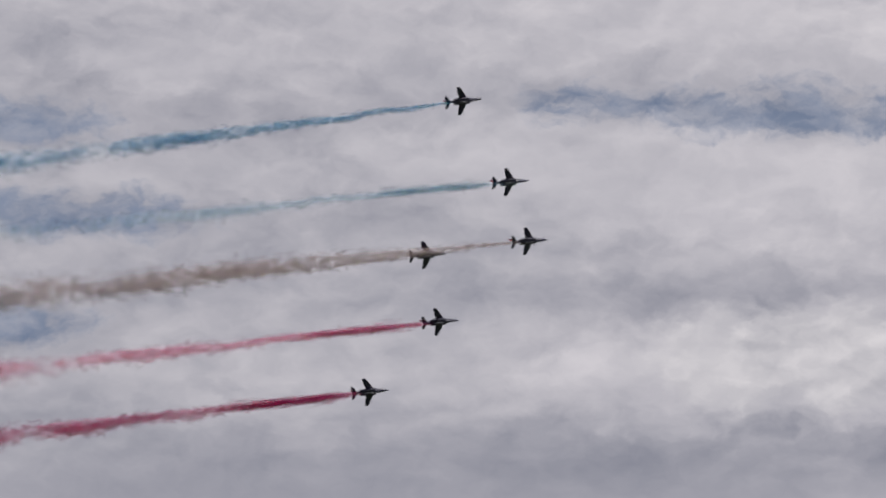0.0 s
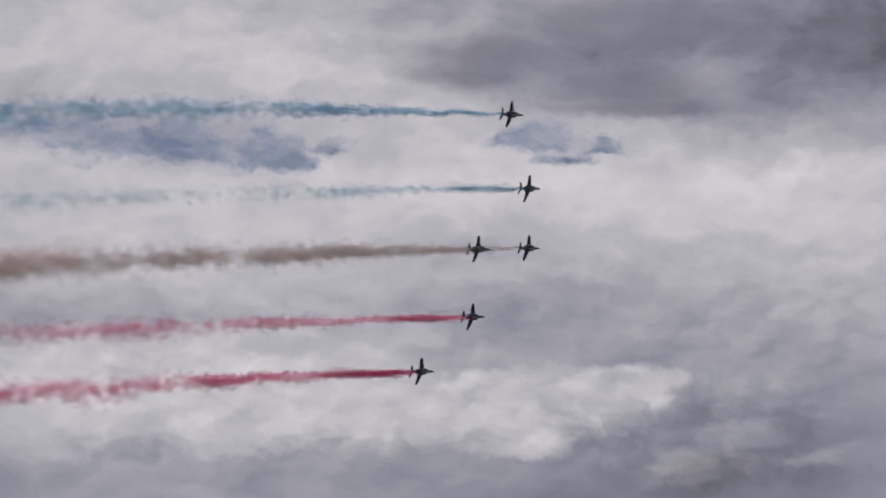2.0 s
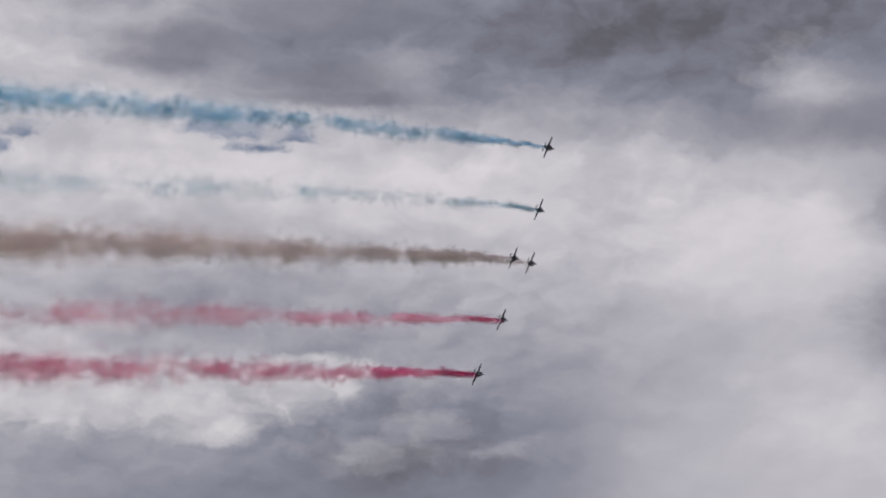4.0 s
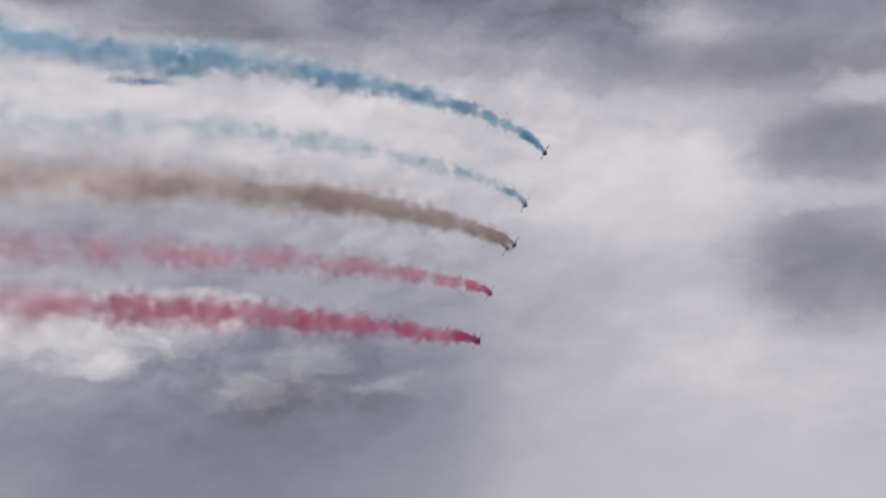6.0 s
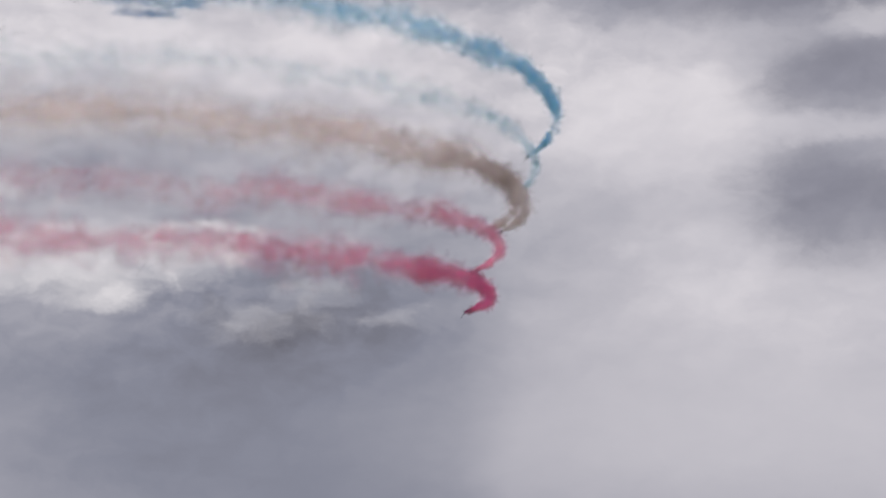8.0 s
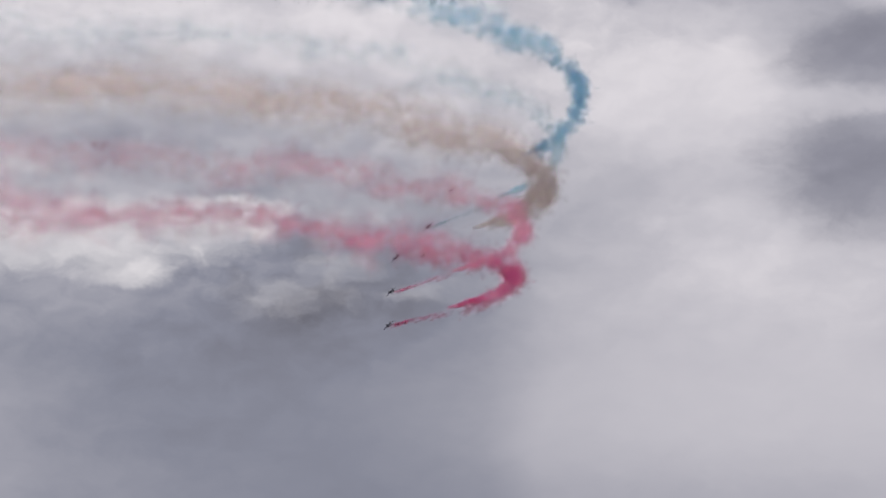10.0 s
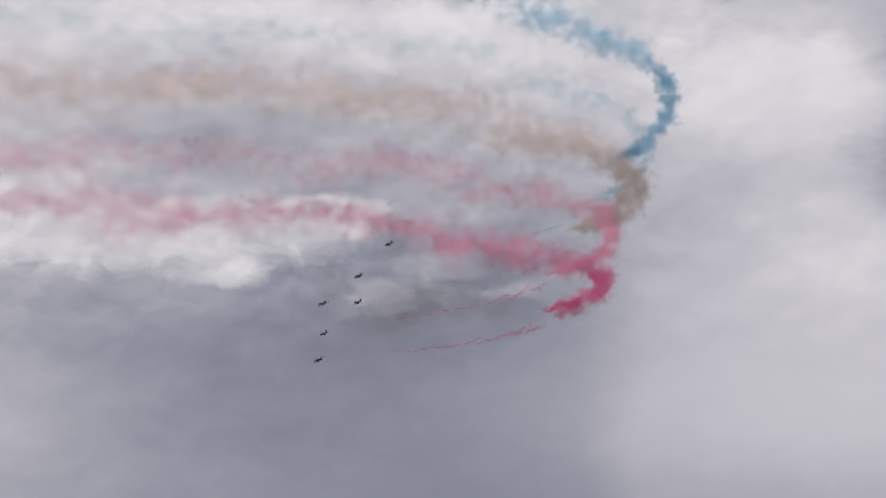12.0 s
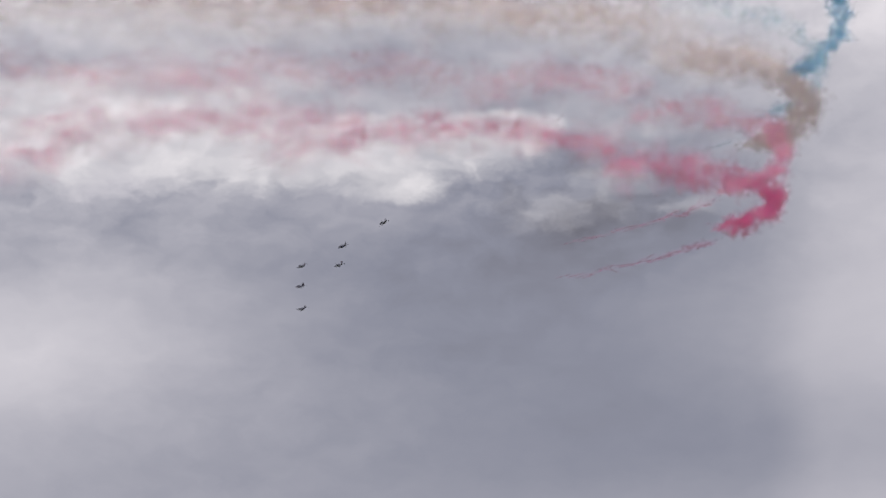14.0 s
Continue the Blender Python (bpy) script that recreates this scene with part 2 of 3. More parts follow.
def paint(name, colour, rough, metal=0.0, wear=0.25):
    mat, t = tree_of(name)
    where = node(t, "TexCoord").outputs["Object"]
    streak = fbm(t, vec(t, "MULTIPLY", where, (0.5, 2.0, 2.0)), 1.6, 6, 0.6).outputs[0]
    fine = fbm(t, where, 14.0, 4, 0.6).outputs[0]
    tone = sums(t, "ADD", 1.0 - wear / 2, sums(t, "MULTIPLY", streak, wear))
    col = vec(t, "SCALE", colour)
    col.node.inputs["Scale"].default_value = 1.0
    t.links.new(tone, col.node.inputs["Scale"])
    b = node(t, "BsdfPrincipled")
    t.links.new(col, b.inputs["Base Color"])
    b.inputs["Metallic"].default_value = metal
    t.links.new(node(t, "MapRange", (fine, 0.2, 0.8, rough - 0.08, rough + 0.1)).outputs[0], b.inputs["Roughness"])
    bump = node(t, "Bump")
    bump.inputs["Strength"].default_value, bump.inputs["Distance"].default_value = 0.1, 0.01
    t.links.new(fine, bump.inputs["Height"])
    t.links.new(bump.outputs[0], b.inputs["Normal"])
    t.links.new(b.outputs[0], node(t, "OutputMaterial").inputs[0])
    return mat


def grass_material():
    mat, t = tree_of("mown_grass")
    where = node(t, "TexCoord").outputs["Object"]
    a, c = fbm(t, where, 0.02, 6, 0.6).outputs[0], fbm(t, where, 3.0, 5, 0.7).outputs[0]
    col = ramp(t, sums(t, "ADD", sums(t, "MULTIPLY", a, 0.6), sums(t, "MULTIPLY", c, 0.4)),
               [(0.3, (0.035, 0.055, 0.018)), (0.55, (0.07, 0.1, 0.035)), (0.75, (0.13, 0.13, 0.06))])
    b = node(t, "BsdfPrincipled")
    t.links.new(col, b.inputs["Base Color"])
    b.inputs["Roughness"].default_value = 0.9
    t.links.new(b.outputs[0], node(t, "OutputMaterial").inputs[0])
    return mat


NAVY = paint("navy_paint", (0.014, 0.012, 0.04), 0.4)
NAVY_WORN = paint("worn_navy_paint", (0.017, 0.014, 0.04), 0.5, wear=0.4)
WHITE_BAND = paint("white_paint", (0.06, 0.06, 0.075), 0.4)
RED_BAND = paint("red_paint", (0.16, 0.012, 0.02), 0.4)
STEEL = paint("scorched_steel", (0.09, 0.08, 0.075), 0.45, metal=0.9, wear=0.5)
CANOPY = paint("tinted_canopy", (0.015, 0.018, 0.022), 0.08)

# ---- the open sky and the field ----
DOME = 4600.0


def link(name, bm, material, parent=None, label="", smooth=True):
    me = bpy.data.meshes.new(name)
    bm.normal_update()
    bm.to_mesh(me)
    bm.free()
    me.materials.append(material)
    me.polygons.foreach_set("use_smooth", [smooth] * len(me.polygons))
    ob = new(name, me)
    ob.parent = parent
    if label:
        ob["label"] = label
    return ob


def part(name, bm, material, parent, label="", smooth=True):
    return link(name, bm, material, parent, label, smooth)


def sky_backdrop():
    bm = bmesh.new()
    rows = []
    for i in range(33):
        e = radians(-3.0 + 63.0 * i / 32)
        rows.append([bm.verts.new((DOME * math.cos(e) * math.sin(a), DOME * math.cos(e) * math.cos(a), DOME * math.sin(e)))
                     for a in (math.tau * k / 96 for k in range(96))])
    for low, high in zip(rows, rows[1:]):
        for k in range(96):
            bm.faces.new((low[k], low[(k + 1) % 96], high[(k + 1) % 96], high[k]))
    return tagged(link("backdrop", bm, cloud_material()), "grey overcast sky of layered clouds with blue gaps", "sky", kind="structure")


def field():
    bm = bmesh.new()
    centre = bm.verts.new((0, 0, 0))
    rings, last = (3, 12, 50, 200, 800, 2000, 4700), None
    for r in rings:
        ring = [bm.verts.new((r * math.sin(a), r * math.cos(a), 0)) for a in (math.tau * k / 64 for k in range(64))]
        for k in range(64):
            n = (k + 1) % 64
            bm.faces.new((centre, ring[n], ring[k]) if last is None else (last[k], last[n], ring[n], ring[k]))
        last = ring
    return tagged(link("ground", bm, grass_material()), "flat mown grass field under the display line", "ground", kind="structure")


sky_backdrop()
field()

# ---- the flight: seconds, east, north, height ----
BLUE = [
    (0, -316.7, 1178.5, 377.8), (1, -193.6, 1250.9, 400.4), (2, -92.8, 1356.6, 425.6),
    (3, -12.1, 1477.7, 453.8), (4, 49.9, 1609.3, 481.6), (5, 93.7, 1749.6, 506.5),
    (6, 120.0, 1896.1, 528.1), (7, 129.8, 2045.7, 547.2), (8, 123.7, 2195.5, 564.8),
    (9, 102.6, 2343.5, 581.3), (10, 66.6, 2488.7, 595.9), (11, 15.6, 2629.7, 607.9),
    (12, -50.1, 2764.3, 616.6), (13, -128.0, 2890.9, 621.3), (14, -210.4, 3014.0, 618.3),
]
PALE_BLUE = [
    (0, -303.3, 1192.4, 350.8), (1, -183.2, 1270.5, 373.3), (2, -87.3, 1377.2, 400.9),
    (3, -11.5, 1499.2, 430.2), (4, 46.0, 1632.0, 457.9), (5, 86.3, 1773.1, 482.8),
    (6, 110.4, 1919.6, 504.9), (7, 119.0, 2068.6, 524.9), (8, 112.2, 2217.7, 543.3),
    (9, 89.7, 2365.1, 559.8), (10, 51.1, 2509.6, 574.1), (11, -4.0, 2649.6, 585.7),
    (12, -74.4, 2782.7, 594.6), (13, -157.0, 2907.4, 600.6), (14, -246.4, 3028.5, 600.9),
]
GREY_LEAD = [
    (0, -298.4, 1200.3, 330.8), (1, -181.9, 1280.8, 352.8), (2, -88.4, 1388.7, 379.5),
    (3, -13.9, 1511.7, 407.9), (4, 42.2, 1645.1, 435.5), (5, 80.3, 1786.4, 460.8),
    (6, 101.2, 1932.8, 483.6), (7, 106.0, 2081.6, 504.2), (8, 95.5, 2230.4, 522.8),
    (9, 69.8, 2377.4, 539.5), (10, 28.2, 2521.3, 554.0), (11, -29.6, 2660.2, 565.7),
    (12, -102.9, 2792.1, 574.4), (13, -188.9, 2915.5, 580.7), (14, -282.2, 3034.5, 585.1),
]
GREY_TRAIL = [
    (0, -332.5, 1188.1, 325.0), (1, -206.4, 1257.2, 345.2), (2, -106.4, 1361.0, 372.0),
    (3, -27.3, 1480.9, 401.2), (4, 33.5, 1611.7, 429.0), (5, 76.8, 1751.4, 454.0),
    (6, 103.1, 1897.2, 476.4), (7, 112.8, 2046.1, 496.9), (8, 106.5, 2195.2, 516.0),
    (9, 84.5, 2342.7, 533.4), (10, 47.2, 2487.5, 548.3), (11, -5.8, 2628.2, 560.3),
    (12, -74.3, 2762.4, 569.5), (13, -156.9, 2887.7, 576.8), (14, -247.9, 3007.5, 580.4),
]
ROSE = [
    (0, -329.9, 1195.3, 302.2), (1, -208.3, 1265.5, 321.9), (2, -109.5, 1370.4, 347.1),
    (3, -30.8, 1491.3, 374.8), (4, 28.2, 1622.6, 402.4), (5, 68.1, 1762.3, 428.4),
    (6, 90.5, 1908.0, 451.9), (7, 96.9, 2056.7, 473.0), (8, 88.0, 2205.5, 492.0),
    (9, 64.2, 2352.7, 509.0), (10, 24.8, 2496.9, 524.0), (11, -30.4, 2636.7, 536.4),
    (12, -100.8, 2769.8, 546.1), (13, -184.7, 2893.9, 553.8), (14, -281.3, 3011.3, 563.1),
]
CRIMSON = [
    (0, -354.4, 1191.1, 277.4), (1, -228.8, 1252.9, 296.8), (2, -128.2, 1355.3, 321.9),
    (3, -46.0, 1475.1, 347.5), (4, 16.7, 1605.5, 372.8), (5, 59.1, 1744.4, 397.6),
    (6, 83.1, 1889.7, 421.3), (7, 91.0, 2038.1, 443.2), (8, 84.2, 2186.9, 462.9),
    (9, 62.0, 2334.1, 480.5), (10, 22.9, 2478.5, 496.2), (11, -33.5, 2618.8, 510.1),
    (12, -104.5, 2752.6, 521.7), (13, -185.6, 2877.0, 530.8), (14, -278.2, 2994.3, 540.5),
]
FLIGHTS = [BLUE, PALE_BLUE, GREY_LEAD, GREY_TRAIL, ROSE, CRIMSON]


class Path:
    """A smooth line through a jet's places; before the first and after the last it runs straight on."""

    def __init__(self, rows):
        a = np.array(rows, float)
        self.t, self.p = a[:, 0], a[:, 1:]
        n = len(self.t)
        m = np.zeros((n, n))
        r = np.zeros((n, 3))
        m[0, :3] = m[-1, -3:] = (1, -2, 1)
        for i in range(1, n - 1):
            m[i, i - 1:i + 2] = (1, 4, 1)
            r[i] = 6 * (self.p[i + 1] - 2 * self.p[i] + self.p[i - 1])
        self.c = np.linalg.solve(m, r)
        fine = np.arange(-8.0, 14.01, 0.05)
        pts = np.array([self.at(s) for s in fine])
        run = np.concatenate([[0], np.cumsum(np.linalg.norm(np.diff(pts, axis=0), axis=1))])
        self.fine, self.run = fine, run - np.interp(0.0, fine, run)

    def at(self, s):
        if s < 0:
            return self.p[0] + s * (self.at(0.05) - self.p[0]) / 0.05
        if s > 14:
            return self.p[-1] + (s - 14) * (self.p[-1] - self.at(13.95)) / 0.05
        i = min(int(s), len(self.t) - 2)
        u = s - i
        v = 1 - u
        return v * self.p[i] + u * self.p[i + 1] + ((v ** 3 - v) * self.c[i] + (u ** 3 - u) * self.c[i + 1]) / 6

    def going(self, s):
        d = self.at(s + 0.05) - self.at(s - 0.05)
        return d / np.linalg.norm(d)

    def far(self, s):
        return float(np.interp(s, self.fine, self.run))

    def when(self, far):
        return float(np.interp(far, self.run, self.fine))


PATHS = [Path(rows) for rows in FLIGHTS]


def frame_along(place, ahead, bank):
    """x ahead, y to the left, z up, rolled to the left by bank degrees."""
    x = Vector(ahead).normalized()
    y = Vector((0, 0, 1)).cross(x).normalized()
    z = x.cross(y)
    return Matrix.Translation(place) @ Matrix((x, y, z)).transposed().to_4x4() @ pose(0, 0, 0, -bank)


# ---- the jets: x ahead, y left, z up ----
def hull(stations, sides=20, power=2.3):
    """A body along x: (x, half width, half height, height of centre)."""
    bm = bmesh.new()
    rings = []
    for x, w, h, c in stations:
        ring = []
        for k in range(sides):
            a = math.tau * k / sides
            cy, cz = math.cos(a), math.sin(a)
            ring.append(bm.verts.new((x, w * math.copysign(abs(cy) ** (2 / power), cy), c + h * math.copysign(abs(cz) ** (2 / power), cz))))
        rings.append(ring)
    for a, b in zip(rings, rings[1:]):
        for k in range(sides):
            bm.faces.new((a[k], a[(k + 1) % sides], b[(k + 1) % sides], b[k]))
    bm.faces.new(rings[0][::-1])
    bm.faces.new(rings[-1])
    bmesh.ops.recalc_face_normals(bm, faces=bm.faces)
    return bm


FOIL = ((0.0, 0.0), (0.06, 0.032), (0.3, 0.055), (0.6, 0.042), (1.0, 0.003))


def wing(root, tip, rows=7):
    """An aerofoil from root to tip: (leading x, y, z, chord, thickness)."""
    bm = bmesh.new()
    rings = []
    for i in range(rows):
        f = i / (rows - 1)
        x, y, z, c, th = (a + (b - a) * f for a, b in zip(root, tip))
        if i == rows - 1:
            c, th, x = c * 0.8, th * 0.4, x - c * 0.12
        outline = [(q, h) for q, h in FOIL] + [(q, -h * 0.7) for q, h in FOIL[-2:0:-1]]
        rings.append([bm.verts.new((x - q * c, y, z + h * th * c)) for q, h in outline])
    n = len(rings[0])
    for a, b in zip(rings, rings[1:]):
        for k in range(n):
            bm.faces.new((a[k], a[(k + 1) % n], b[(k + 1) % n], b[k]))
    bm.faces.new(rings[0])
    bm.faces.new(rings[-1])
    bmesh.ops.recalc_face_normals(bm, faces=bm.faces)
    return bm


def upright(bm):
    for v in bm.verts:
        v.co = (v.co.x, v.co.z, v.co.y)
    bmesh.ops.recalc_face_normals(bm, faces=bm.faces)
    return bm


def display_jet():
    jet = new("display_jet")
    part("fuselage", hull([(6.3, 0.03, 0.03, -0.12), (6.0, 0.16, 0.15, -0.1), (5.3, 0.34, 0.34, -0.04), (4.3, 0.47, 0.54, 0.06), (3.0, 0.55, 0.74, 0.14),
                           (1.5, 0.6, 0.82, 0.16), (0.0, 0.62, 0.78, 0.14), (-1.8, 0.56, 0.66, 0.16), (-3.4, 0.42, 0.5, 0.26),
                           (-4.9, 0.24, 0.33, 0.38), (-5.9, 0.08, 0.14, 0.46)]), NAVY, jet)
    canopy = part("canopy", hull([(4.5, 0.08, 0.08, 0.5), (3.9, 0.34, 0.3, 0.6), (2.9, 0.42, 0.44, 0.78), (1.7, 0.42, 0.46, 0.88),
                                  (0.8, 0.32, 0.3, 0.86), (0.1, 0.1, 0.1, 0.86)], 16, 2.0), CANOPY, jet, "dark tinted tandem canopy")
    for x, h in ((3.55, 0.52), (2.2, 0.62)):
        bow = hull([(x + 0.05, 0.44, h - 0.08, 0.62), (x - 0.05, 0.44, h - 0.08, 0.62)], 16, 2.0)
        part("canopy_frame", bow, NAVY_WORN, canopy)
    for side in (1, -1):
        part("engine_nacelle", shifted(hull([(2.1, 0.3, 0.42, -0.02), (1.9, 0.36, 0.48, -0.02), (0.5, 0.42, 0.52, -0.05), (-1.2, 0.42, 0.5, -0.06),
                                             (-2.3, 0.34, 0.4, -0.04), (-2.9, 0.27, 0.3, -0.02)], 16), 0, side * 0.78, 0), NAVY_WORN, jet)
        part("exhaust_nozzle", shifted(hull([(-2.9, 0.24, 0.26, -0.02), (-3.25, 0.2, 0.21, -0.02)], 16, 2.0), 0, side * 0.78, 0), STEEL, jet, "scorched steel exhaust nozzle")
        # dark plug in place of the shaded intake mouth; the nacelle front is closed
        part("dark_intake_plug", shifted(hull([(2.16, 0.22, 0.34, -0.02), (1.9, 0.22, 0.34, -0.02)], 12), 0, side * 0.78, 0), CANOPY, jet)
        w = part("wing", wing((1.6, side * 0.5, 0.62, 2.7, 1.3), (-0.75, side * 4.95, 0.2, 1.25, 1.2)), NAVY, jet)
        part("flap", wing((-0.66, side * 1.0, 0.585, 0.5, 0.5), (-1.36, side * 3.1, 0.37, 0.36, 0.5), 4), NAVY_WORN, w)
        part("wing_tip_cap", shifted(hull([(0.55, 0.02, 0.02, 0), (0.3, 0.05, 0.06, 0), (-0.5, 0.05, 0.06, 0), (-0.75, 0.02, 0.02, 0)], 8), -1.35, side * 4.95, 0.2),
             WHITE_BAND, w, "white wing tip cap")
        part("tailplane", wing((-4.0, side * 0.2, 0.42, 1.45, 0.9), (-5.25, side * 2.25, 0.24, 0.85, 1.0), 5), NAVY, jet)
    fin = part("tail_fin", upright(wing((-3.1, 0.5, 0.0, 2.5, 0.8), (-5.45, 2.75, 0.0, 1.1, 0.8))), NAVY, jet)
    part("rudder", upright(wing((-5.1, 0.9, 0.0, 0.62, 1.6), (-6.05, 2.55, 0.0, 0.5, 1.6), 5)), RED_BAND, fin, "red rudder")
    part("smoke_pod", shifted(hull([(1.5, 0.03, 0.03, 0), (1.1, 0.2, 0.2, 0), (-1.1, 0.22, 0.22, 0), (-1.9, 0.08, 0.08, 0)], 12, 2.0), 0, 0, -0.86), WHITE_BAND, jet, "white smoke tank under the belly")
    return tagged(jet, "dark navy twin-engine display jet banking steeply in formation", "jet", "jets in formation")


def shifted(bm, x, y, z):
    bmesh.ops.translate(bm, verts=bm.verts, vec=(x, y, z))
    return bm


def fly():
    """A midge that darts past close to the lens."""
    midge = new("fly")
    part("body", hull([(0.0028, 0.0005, 0.0005, 0), (0.001, 0.0011, 0.0011, 0), (0.0, 0.0014, 0.0014, 0), (-0.0028, 0.0005, 0.0004, 0)], 10, 2.0), CANOPY, midge)
    for side in (1, -1):
        part("wing", wing((0.0011, side * 0.0005, 0.0005, 0.001, 0.4), (-0.0004, side * 0.0036, 0.0011, 0.0008, 0.4), 4), NAVY_WORN, midge)
    return tagged(midge, "tiny dark fly darting through the open air", "fly")


FLY = fly()
first = display_jet()
first.scale = (1.08, 1.08, 1.08)
JETS = [first] + [copy_thing(first, pose(*FLIGHTS[i][0][1:])) for i in range(1, 6)]
BANKS = ((-9, 45), (0, 50), (1.5, 63), (3, 66), (4, 62), (6, 58), (8, 52), (11, 42), (14, 20))


def bank_at(t):
    return float(np.interp(t, [b[0] for b in BANKS], [b[1] for b in BANKS]))


# ---- smoke ----
def puff_mesh(name, seed, flakes, long, size):
    """A clump of soft flakes that hang together by their corners, thickest along its middle; half a metre is its radius."""
    rnd = random.Random(seed)
    bm = bmesh.new()
    uv = bm.loops.layers.uv.new("UVMap")
    verts = [bm.verts.new((0, 0, 0))]
    for k in range(flakes):
        aim = Vector((long * ((k * 0.618) % 1.0 - 0.5), rnd.gauss(0, 0.2), rnd.gauss(0, 0.2)))
        root = min(verts, key=lambda v: (v.co - aim).length)
        half = (aim - root.co).normalized() * rnd.uniform(0.34, 0.62) * size
        side = half.cross(Vector((rnd.gauss(0, 1), rnd.gauss(0, 1), rnd.gauss(0, 1)))).normalized() * rnd.uniform(0.3, 0.5) * size
        mid = root.co + half
        ring = [root, bm.verts.new(mid + side), bm.verts.new(mid + half), bm.verts.new(mid - side)]
        verts += ring[1:]
        f = bm.faces.new(ring)
        for loop, at in zip(f.loops, ((0, 0), (1, 0), (1, 1), (0, 1))):
            loop[uv].uv = at
    me = bpy.data.meshes.new(name)
    bm.to_mesh(me)
    bm.free()
    return me


SMOKE = [  # label, fresh colour, old colour, density, relative width, seconds at which it stops and at which its last thread ends, puffs
    ("bright blue smoke trail behind a jet", (0.07, 0.27, 0.46), (0.32, 0.63, 0.84), 0.14, 0.88, 8.9, 0.0, 290),
    ("pale blue smoke trail behind a jet", (0.18, 0.38, 0.52), (0.62, 0.78, 0.9), 0.06, 0.85, 8.9, 10.9, 270),
    ("brownish grey smoke trail behind the lead jet", (0.33, 0.262, 0.268), (0.95, 0.79, 0.77), 0.105, 1.1, 8.7, 0.0, 280),
    ("grey smoke trail behind the second jet", (0.33, 0.262, 0.268), (0.95, 0.8, 0.78), 0.105, 1.1, 8.7, 0.0, 280),
    ("rose red smoke trail behind a jet", (0.72, 0.15, 0.33), (0.94, 0.62, 0.73), 0.11, 0.9, 9.0, 11.2, 290),
    ("crimson smoke trail behind a jet", (0.58, 0.03, 0.2), (0.9, 0.42, 0.6), 0.15, 1.0, 9.0, 11.2, 290),
]
GROW, POWER, SPEED, SINK, HEAD = 6.5, 0.5, 150.0, 1.3, 60
TIMES = [0.5 * k for k in range(29)]


def lag_of(width):
    """Metres behind the jet at which a trail has spread to that width."""
    return SPEED * (width / GROW) ** (1 / POWER)


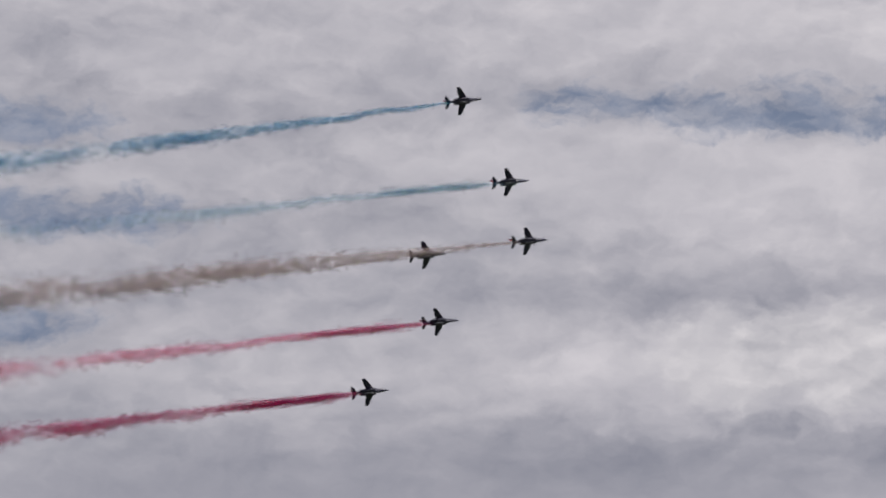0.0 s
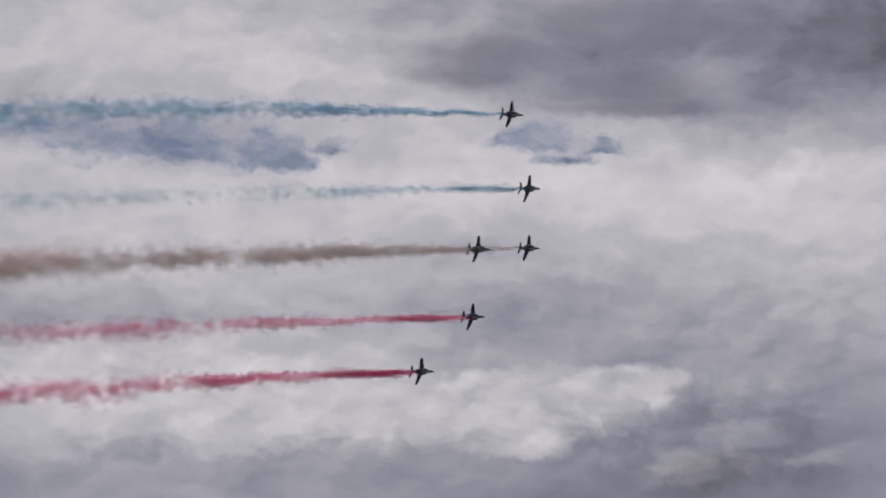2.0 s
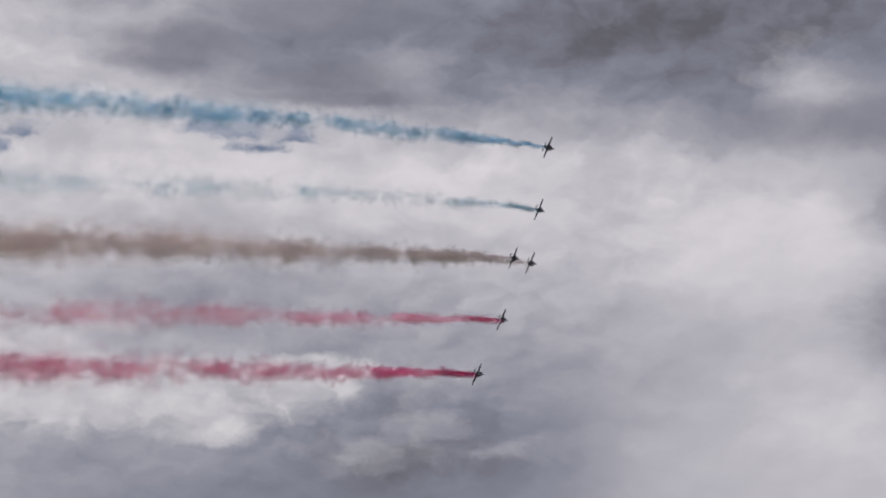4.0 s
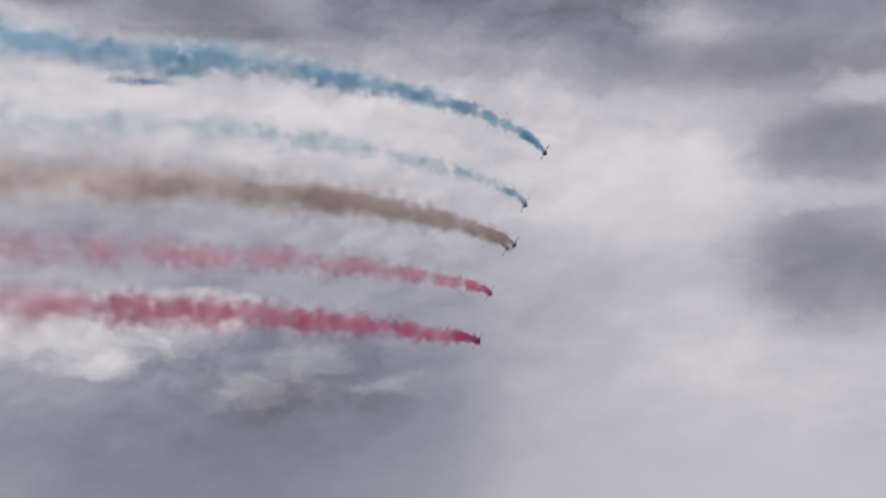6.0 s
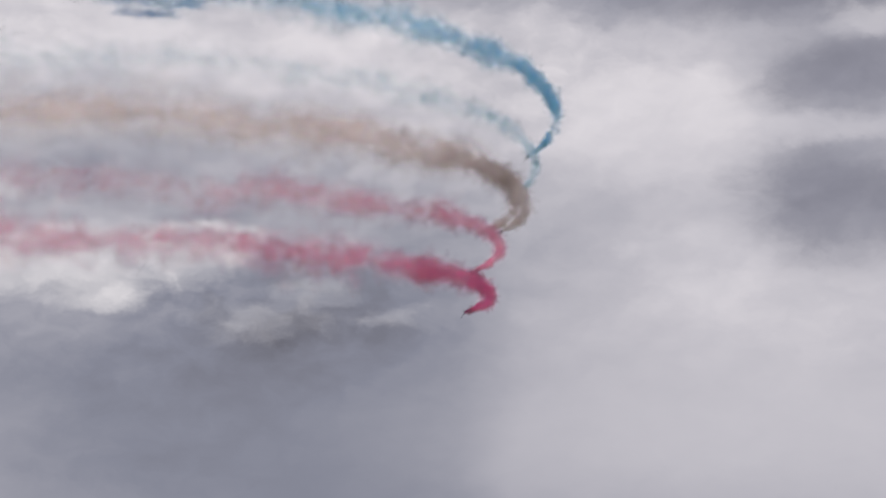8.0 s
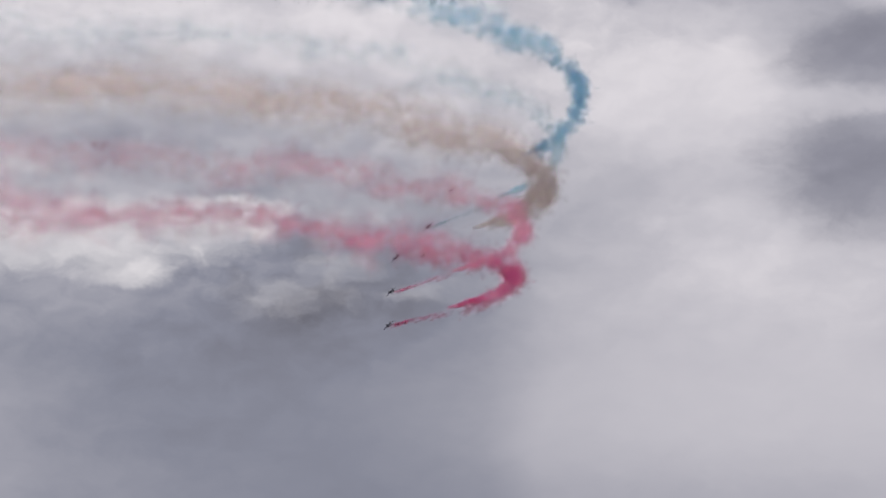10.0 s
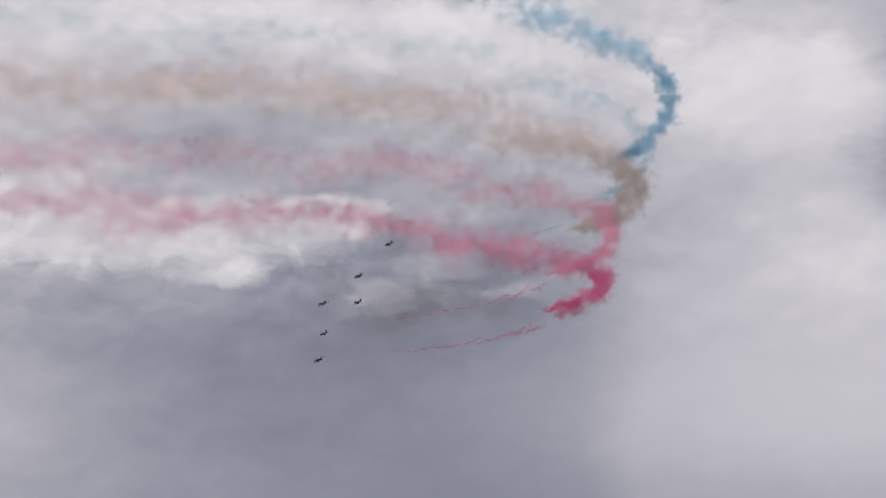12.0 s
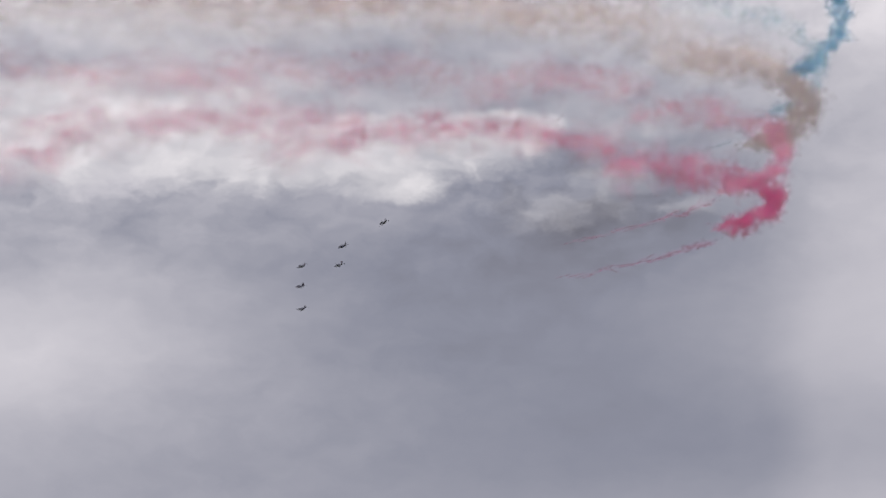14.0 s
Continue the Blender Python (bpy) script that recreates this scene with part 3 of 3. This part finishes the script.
def smoke_trail(number):
    label, core, thin, dense, wide, stop, last, count = SMOKE[number]
    path = PATHS[number]
    trail = tagged(new("smoke_trail"), label, "smoke trail", "coloured smoke trails")
    name = label.split(" smoke")[0].replace(" ", "_")
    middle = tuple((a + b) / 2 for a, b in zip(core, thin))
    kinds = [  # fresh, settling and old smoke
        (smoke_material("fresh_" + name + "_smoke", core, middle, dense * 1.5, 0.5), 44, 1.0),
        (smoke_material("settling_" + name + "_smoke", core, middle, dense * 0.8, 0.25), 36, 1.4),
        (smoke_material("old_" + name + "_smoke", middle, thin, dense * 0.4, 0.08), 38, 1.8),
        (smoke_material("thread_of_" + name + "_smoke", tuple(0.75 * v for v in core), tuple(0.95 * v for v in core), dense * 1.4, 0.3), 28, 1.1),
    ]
    meshes = []
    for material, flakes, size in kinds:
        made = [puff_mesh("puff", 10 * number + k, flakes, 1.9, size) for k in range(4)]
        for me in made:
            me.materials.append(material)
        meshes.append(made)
    rnd = random.Random(70 + number)
    end, threads = path.far(stop), 20 if last else 0
    moves = []
    for i in range(count):
        if i < HEAD:  # fresh smoke just behind the jet, left where the jet shuts it off
            lag = 8.0 + 112.0 * (i / HEAD) ** 1.25
            width = max(0.8, GROW * wide * (lag / SPEED) ** 0.62)
            station, long = end - lag, 7.0 / width ** 0.75
        elif i < HEAD + threads:  # the last thin thread
            f = (i - HEAD + 0.5) / threads
            width, long = 4.6 - 3.3 * f ** 0.6, 6.0 + 7.0 * f
            lag = 9.0 + 0.8 * width * long
            station = end + (path.far(last) - end) * f
        else:
            n = count - HEAD - threads
            station = -260.0 + (end + 260.0 - 40.0) * ((i - HEAD - threads + rnd.random()) / n) ** 0.68
            width = wide * (5.0 + (6.5 + 5.0 * (1.0 - max(station, 0.0) / end)) * rnd.random() ** 0.8)
            lag, long = lag_of(width / wide), rnd.uniform(1.5, 2.2) * (0.75 if station > 780.0 else 1.0)
            width *= 0.78 if station > 700.0 else 1.0
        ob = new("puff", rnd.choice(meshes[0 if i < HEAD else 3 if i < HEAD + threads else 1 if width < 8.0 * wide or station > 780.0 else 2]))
        ob.parent = trail
        ob.scale = (0.8 * width * long, 0.72 * width, 0.72 * width)
        spread = 0.17 * width
        wave = 0.13 * width * (math.sin(station / 29.0 + number) + 0.7 * math.sin(station / 12.0 + 2.0 * number))
        aside = Vector((0, rnd.gauss(0, spread), rnd.gauss(0, spread) + (wave if i >= HEAD + threads else 0.0)))
        roll = rnd.uniform(-180, 180)
        drift = Vector((rnd.gauss(-1.6, 0.4), rnd.gauss(0, 0.4), rnd.gauss(0, 0.3) - (1.5 if station > 550 else 0.0)))
        settle = (8.0 if number == 5 else 5.0) if HEAD <= i < HEAD + threads else 0.0
        moves.append((ob, lag, station, aside, roll, drift, settle))
    return path, moves

TRAILS = [smoke_trail(k) for k in range(6)]


def riding(path, far, lag, aside, roll):
    """A puff that many metres along the path; the wake presses it down as it ages."""
    t = path.when(far)
    age = lag / SPEED
    pressed = SINK * min(age, 2.5) + float(np.interp(far, (200.0, 600.0), (1.5, 5.0))) * min(age / 1.2, 1.0)
    m = frame_along(path.at(t) - np.array((0, 0, pressed)), path.going(t), 0)
    return m @ Matrix.Translation(aside) @ pose(0, 0, 0, roll)


def motions():
    for jet, path in zip(JETS, PATHS):
        walk(jet, [(t, frame_along(path.at(t), path.going(t), bank_at(t))) for t in TIMES])
    walk(FLY, [(t, pose(0.5849 + 2.0293 * (t - 11.0), 4.4206, 2.5014 + 0.0750 * (t - 11.0))) for t in (0.0, 11.0, 14.0)])
    for path, moves in TRAILS:
        for ob, lag, station, aside, roll, drift, settle in moves:
            free = path.when(station + lag)
            rows = [(t, riding(path, path.far(t) - lag, lag, aside, roll)) for t in TIMES if t < free - 0.2]
            rest = riding(path, station, lag, aside, roll)
            if free < 14:
                start = max(free, 0.0)
                if rows or free >= 0:
                    rows.append((round(start * FPS) / FPS, rest))
                for later in (start + 1.5, 14.0):
                    if start < later <= 14.0:
                        age = later - free
                        down = Vector((0, 0, -settle * min(age / 1.5, 1.0)))
                        rows.append((later, Matrix.Translation(drift * age + down) @ rest @ pose(0, 0, 0, 3 * age * drift.y, 0, 5 * drift.y * age ** 0.5)))
                if free < 0:
                    rows.insert(0, (0.0, Matrix.Translation(drift * -free) @ rest))
            else:
                rows.append((14.0, riding(path, path.far(14.0) - lag, lag, aside, roll)))
            seen = {}
            for t, m in rows:
                seen[frame(t)] = (t, m)
            walk(ob, [seen[k] for k in sorted(seen)])


motions()
